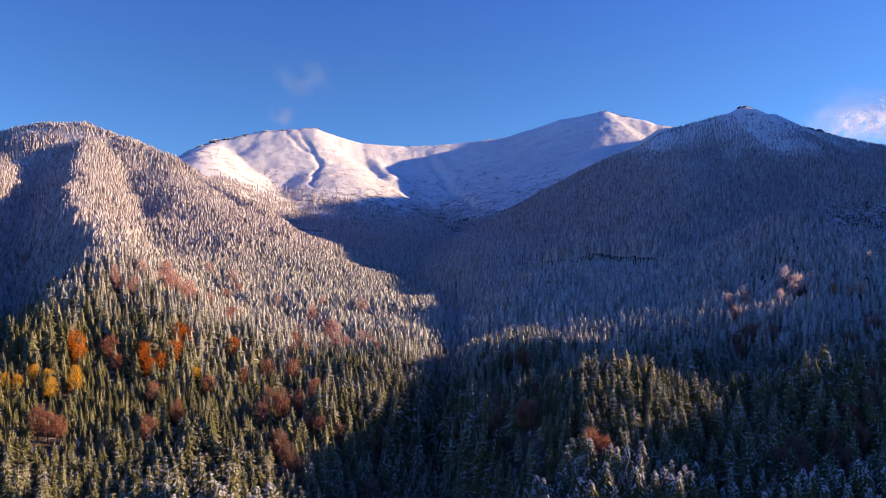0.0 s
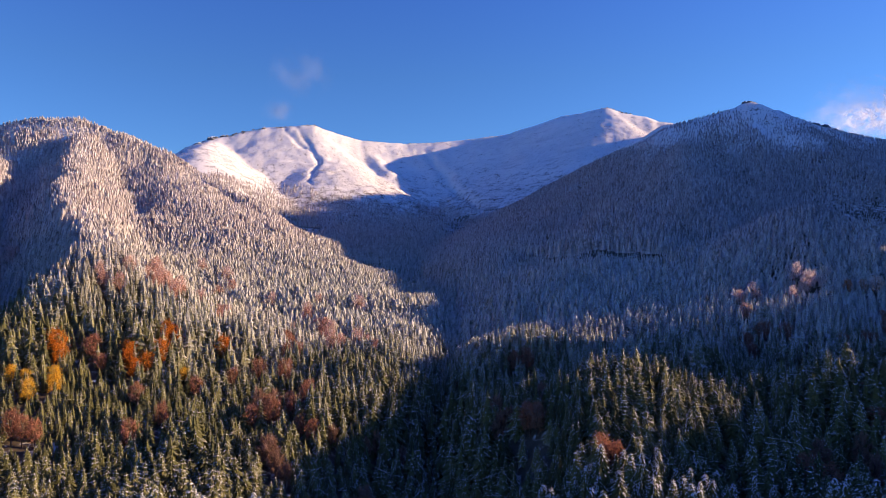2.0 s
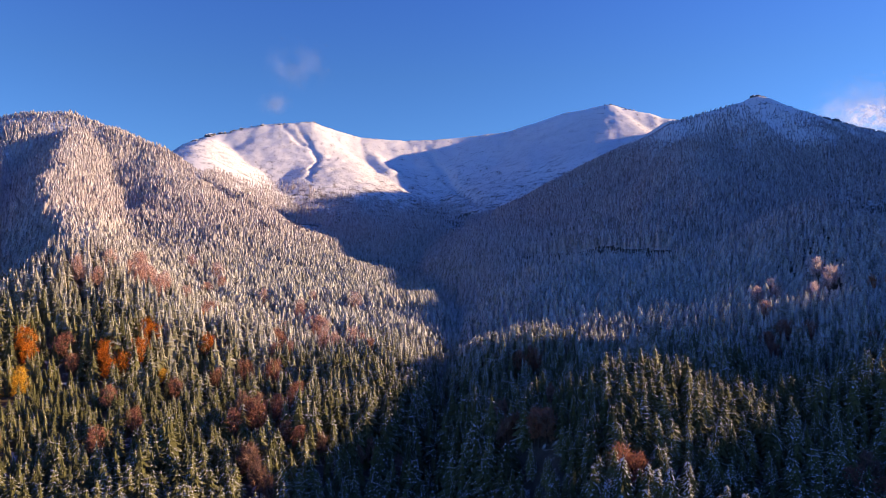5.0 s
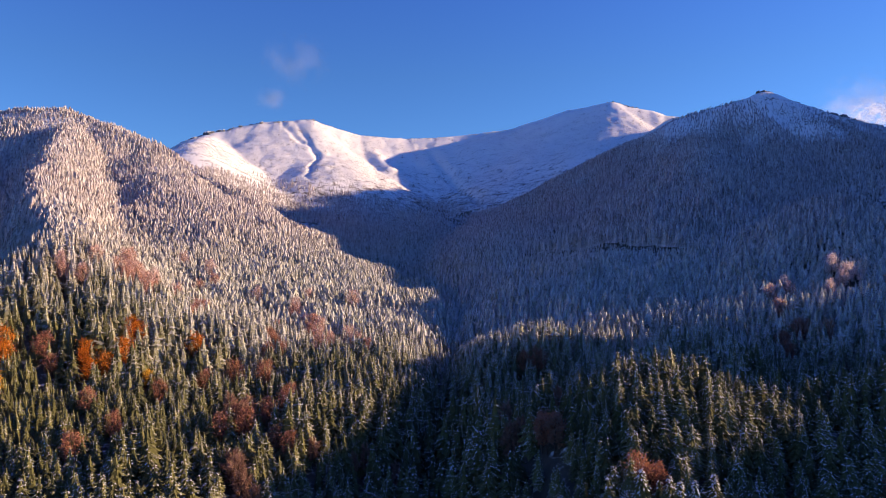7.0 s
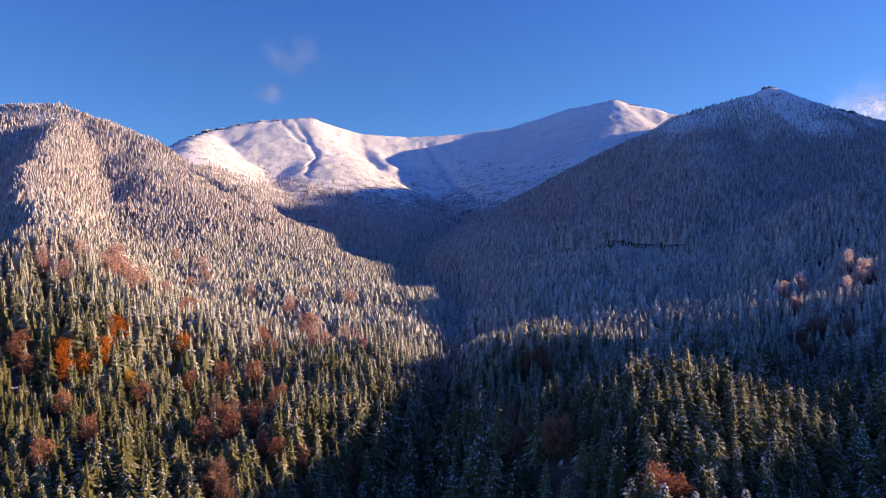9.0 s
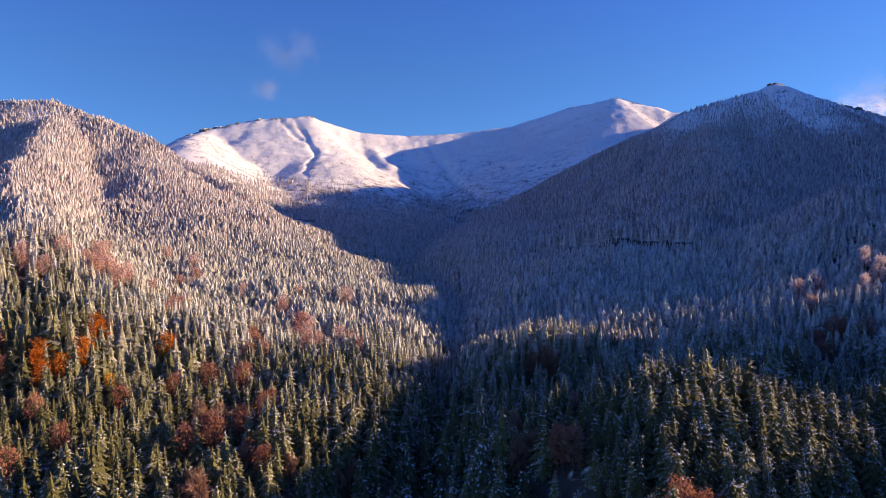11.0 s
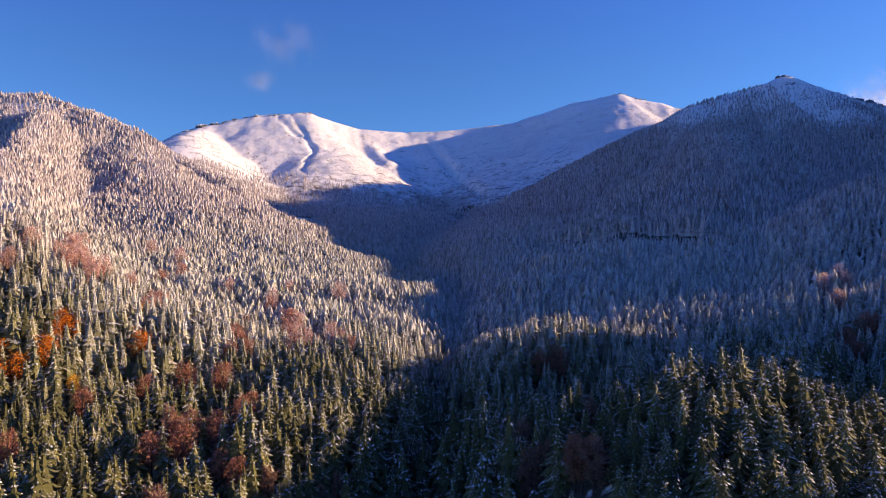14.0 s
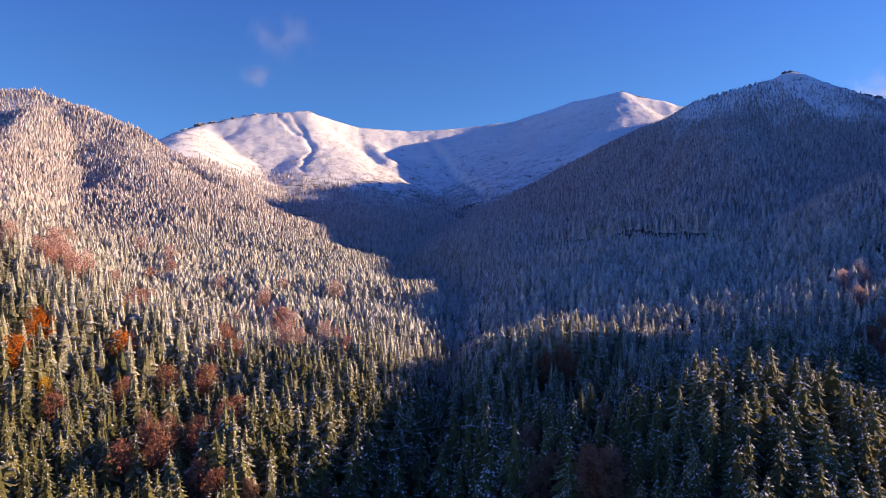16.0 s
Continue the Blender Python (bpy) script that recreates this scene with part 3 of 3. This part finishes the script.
far_shapes = [cone_shape(rng, 4, 3) for _ in range(6)]
forest("spruce_forest", far_shapes, *grow(1150, 1760, 5.4, 8, 14), "pale frosted spruce forest covering the hills", M_SPRUCE, spread=1.65)
forest("spruce_forest", far_shapes, *grow(1760, 2500, 7.5, 8, 14), "thin frosted spruce wood at the tree line", M_SPRUCE)

# small trees that grow up on the clearing, and low pine on the open slopes
x, y = scatter(-420, -160, 320, 505, 6.0, rng)
keep = in_valley(x, y) & ~crowded(x, y)
forest("young_spruces", [branched_shape(rng, 6, 5, 0.25) for _ in range(6)], x[keep], y[keep], rng.uniform(7, 13, keep.sum()),
       "young olive-green spruces with dabs of snow", M_SPRUCE)
x, y = scatter(60, 850, 900, 1225, 4.2, rng)
keep = on_clearing(x, y, 40) | (((x - 720) / 110) ** 2 + ((y - 1120) / 60) ** 2 < 1.2)
keep &= rng.random(len(x)) < 0.88
forest("young_spruces", far_shapes, x[keep], y[keep], rng.uniform(3, 7.5, keep.sum()), "young snow-covered spruces on a forest clearing", M_SPRUCE)
x, y = scatter(-1150, 900, 2080, 2860, 7.0, rng)
z, n = height(x, y), fbm(x, y, 90, 4)
keep = (z > 400) & (z < 800) & (n + 0.7 * rng.random(len(x)) > -0.12 + 0.0013 * (z - 500))
forest("dwarf_pine", [shrub_shape(rng) for _ in range(5)], x[keep], y[keep], rng.uniform(1.0, 2.6, keep.sum()),
       "low dwarf pine cushions half buried in snow", M_PINE, "shrubs")
x, y = scatter(430, 1000, 1480, 1760, 6.0, rng)
z = height(x, y)
keep = (z > 540) & (rng.random(len(x)) < 0.35)
forest("dwarf_pine", [shrub_shape(rng) for _ in range(5)], x[keep], y[keep], rng.uniform(1.0, 2.4, keep.sum()),
       "low dwarf pine on the snowy hilltop", M_PINE, "shrubs")


# ---- rocks ----
def rock_outcrop(rng, x, y, wide, tall, count):
    """A crag of broken blocks."""
    crag = tagged(new("rock_outcrop"), "dark weathered rock outcrop with snow in its cracks", "rock", "crags on the crests")
    crag.location = (x, y, float(height(x, y)))
    for _ in range(count):
        a, out = rng.uniform(0, 6.3), wide * math.sqrt(rng.random())
        px, py = out * math.cos(a), 0.6 * out * math.sin(a)
        size = tall * rng.uniform(0.35, 1.0)
        bm = bmesh.new()
        bmesh.ops.create_icosphere(bm, subdivisions=2, radius=1.0)
        turn = Euler((rng.uniform(-0.4, 0.4), rng.uniform(-0.4, 0.4), rng.uniform(0, 6.3))).to_matrix()
        stretch = Vector((size * rng.uniform(0.6, 1.3), size * rng.uniform(0.4, 0.8), size * rng.uniform(0.45, 0.9)))
        rise = float(height(x + px, y + py)) - crag.location.z
        for v in bm.verts:
            c = v.co.copy()
            blocky = max(abs(c.x), abs(c.y), abs(c.z))
            c = c.lerp(c / blocky, 0.6) * (1 + 0.35 * noise.noise(c * 1.7 + Vector((px, py, 0))))
            v.co = turn @ Vector((c.x * stretch.x, c.y * stretch.y, c.z * stretch.z)) + Vector((px, py, rise + 0.1 * size))
        mesh = bpy.data.meshes.new("boulder")
        bm.to_mesh(mesh)
        bm.free()
        mesh.materials.append(M_ROCK)
        under(crag, new("boulder", mesh))
    return crag


for x, y, wide, tall, count in (
        (-845, 1484, 16, 5, 9), (-805, 1482, 8, 3, 4), (-933, 2545, 26, 14, 12), (-985, 2545, 22, 8, 8), (-885, 2575, 26, 9, 9),
        (-840, 2600, 24, 8, 8), (-1030, 2550, 20, 6, 6), (-780, 2632, 28, 8, 9), (-700, 2655, 26, 6, 7), (-580, 2690, 22, 5, 6),
        (-960, 2490, 24, 9, 8), (-1010, 2470, 18, 7, 6), (727, 1660, 12, 6, 8), (745, 1655, 9, 3, 5), (875, 1606, 18, 7, 8),
        (895, 1600, 12, 5, 5), (629, 2745, 26, 7, 9), (672, 2735, 18, 5, 6), (700, 2720, 22, 6, 6), (800, 1630, 10, 3, 5)):
    rock_outcrop(rng, x, y, wide, tall, count)


# ---- clouds ----
def cloud_stuff(dense):
    s = Shader("cloud", 1.0, 0.0)
    c = s.nodes.new("ShaderNodeTexCoord")
    u = s.nodes.new("ShaderNodeSeparateXYZ")
    s.links.new(c.outputs["Generated"], u.inputs[0])
    dx, dz = s.math("SUBTRACT", u.outputs[0], 0.5), s.math("SUBTRACT", u.outputs[2], 0.5)
    off = s.math("SQRT", s.math("ADD", s.math("MULTIPLY", dx, dx), s.math("MULTIPLY", dz, dz)))
    p, z, geo = s.place()
    puff = s.noise(p, 0.022, 6, 0.6)
    body = s.math("MULTIPLY", s.step(off, 0.5, 0.08), s.step(puff, 0.38, 0.75))
    thin, clear = s.nodes.new("ShaderNodeBsdfTranslucent"), s.nodes.new("ShaderNodeBsdfTransparent")
    thin.inputs["Color"].default_value = (0.92, 0.92, 0.94, 1.0)
    vapour, faded = s.nodes.new("ShaderNodeMixShader"), s.nodes.new("ShaderNodeMixShader")
    s.links.new(s.bsdf.outputs[0], vapour.inputs[1])
    s.links.new(thin.outputs[0], vapour.inputs[2])
    s.put(s.math("MULTIPLY", body, dense), faded.inputs[0])
    s.links.new(clear.outputs[0], faded.inputs[1])
    s.links.new(vapour.outputs[0], faded.inputs[2])
    s.links.new(faded.outputs[0], s.nodes["Material Output"].inputs["Surface"])
    return s.colour((0.92, 0.92, 0.94, 1.0))


M_WISP, M_BANK = cloud_stuff(0.15), cloud_stuff(0.50)


def cloud(x, y, z, wide, tall, sheets, material, label):
    ob = tagged(new("cloud"), label, "cloud")
    ob.location = (x, y, z)
    for n in range(sheets):
        u, v = np.meshgrid(np.linspace(-1, 1, 13), np.linspace(-1, 1, 9))
        a = 0.3 * (n - sheets / 2) / sheets
        px, pz = u * wide / 2 * (1 - 0.08 * n), v * tall / 2 * (1 - 0.05 * n)
        py = (n - sheets / 2) * wide * 0.07 + wide * 0.10 * (u**2 + v**2) + wide * 0.05 * np.sin(3 * u + n)
        k = (np.arange(8)[:, None] * 13 + np.arange(12)).ravel()
        sheet = mesh_object("wisp", np.stack([px * math.cos(a) - pz * math.sin(a), py, px * math.sin(a) + pz * math.cos(a)], -1).reshape(-1, 3),
                            np.stack([k, k + 1, k + 14, k + 13], -1), material, smooth=True)
        under(ob, sheet)


cloud(-316, 1400, 663, 150, 120, 3, M_WISP, "thin faint white cloud wisp in the blue sky")
cloud(-348, 1330, 570, 80, 50, 3, M_WISP, "small faint white cloud wisp in the blue sky")
cloud(2190, 3392, 962, 1000, 290, 6, M_BANK, "sunlit white cloud bank behind a snowy hilltop")
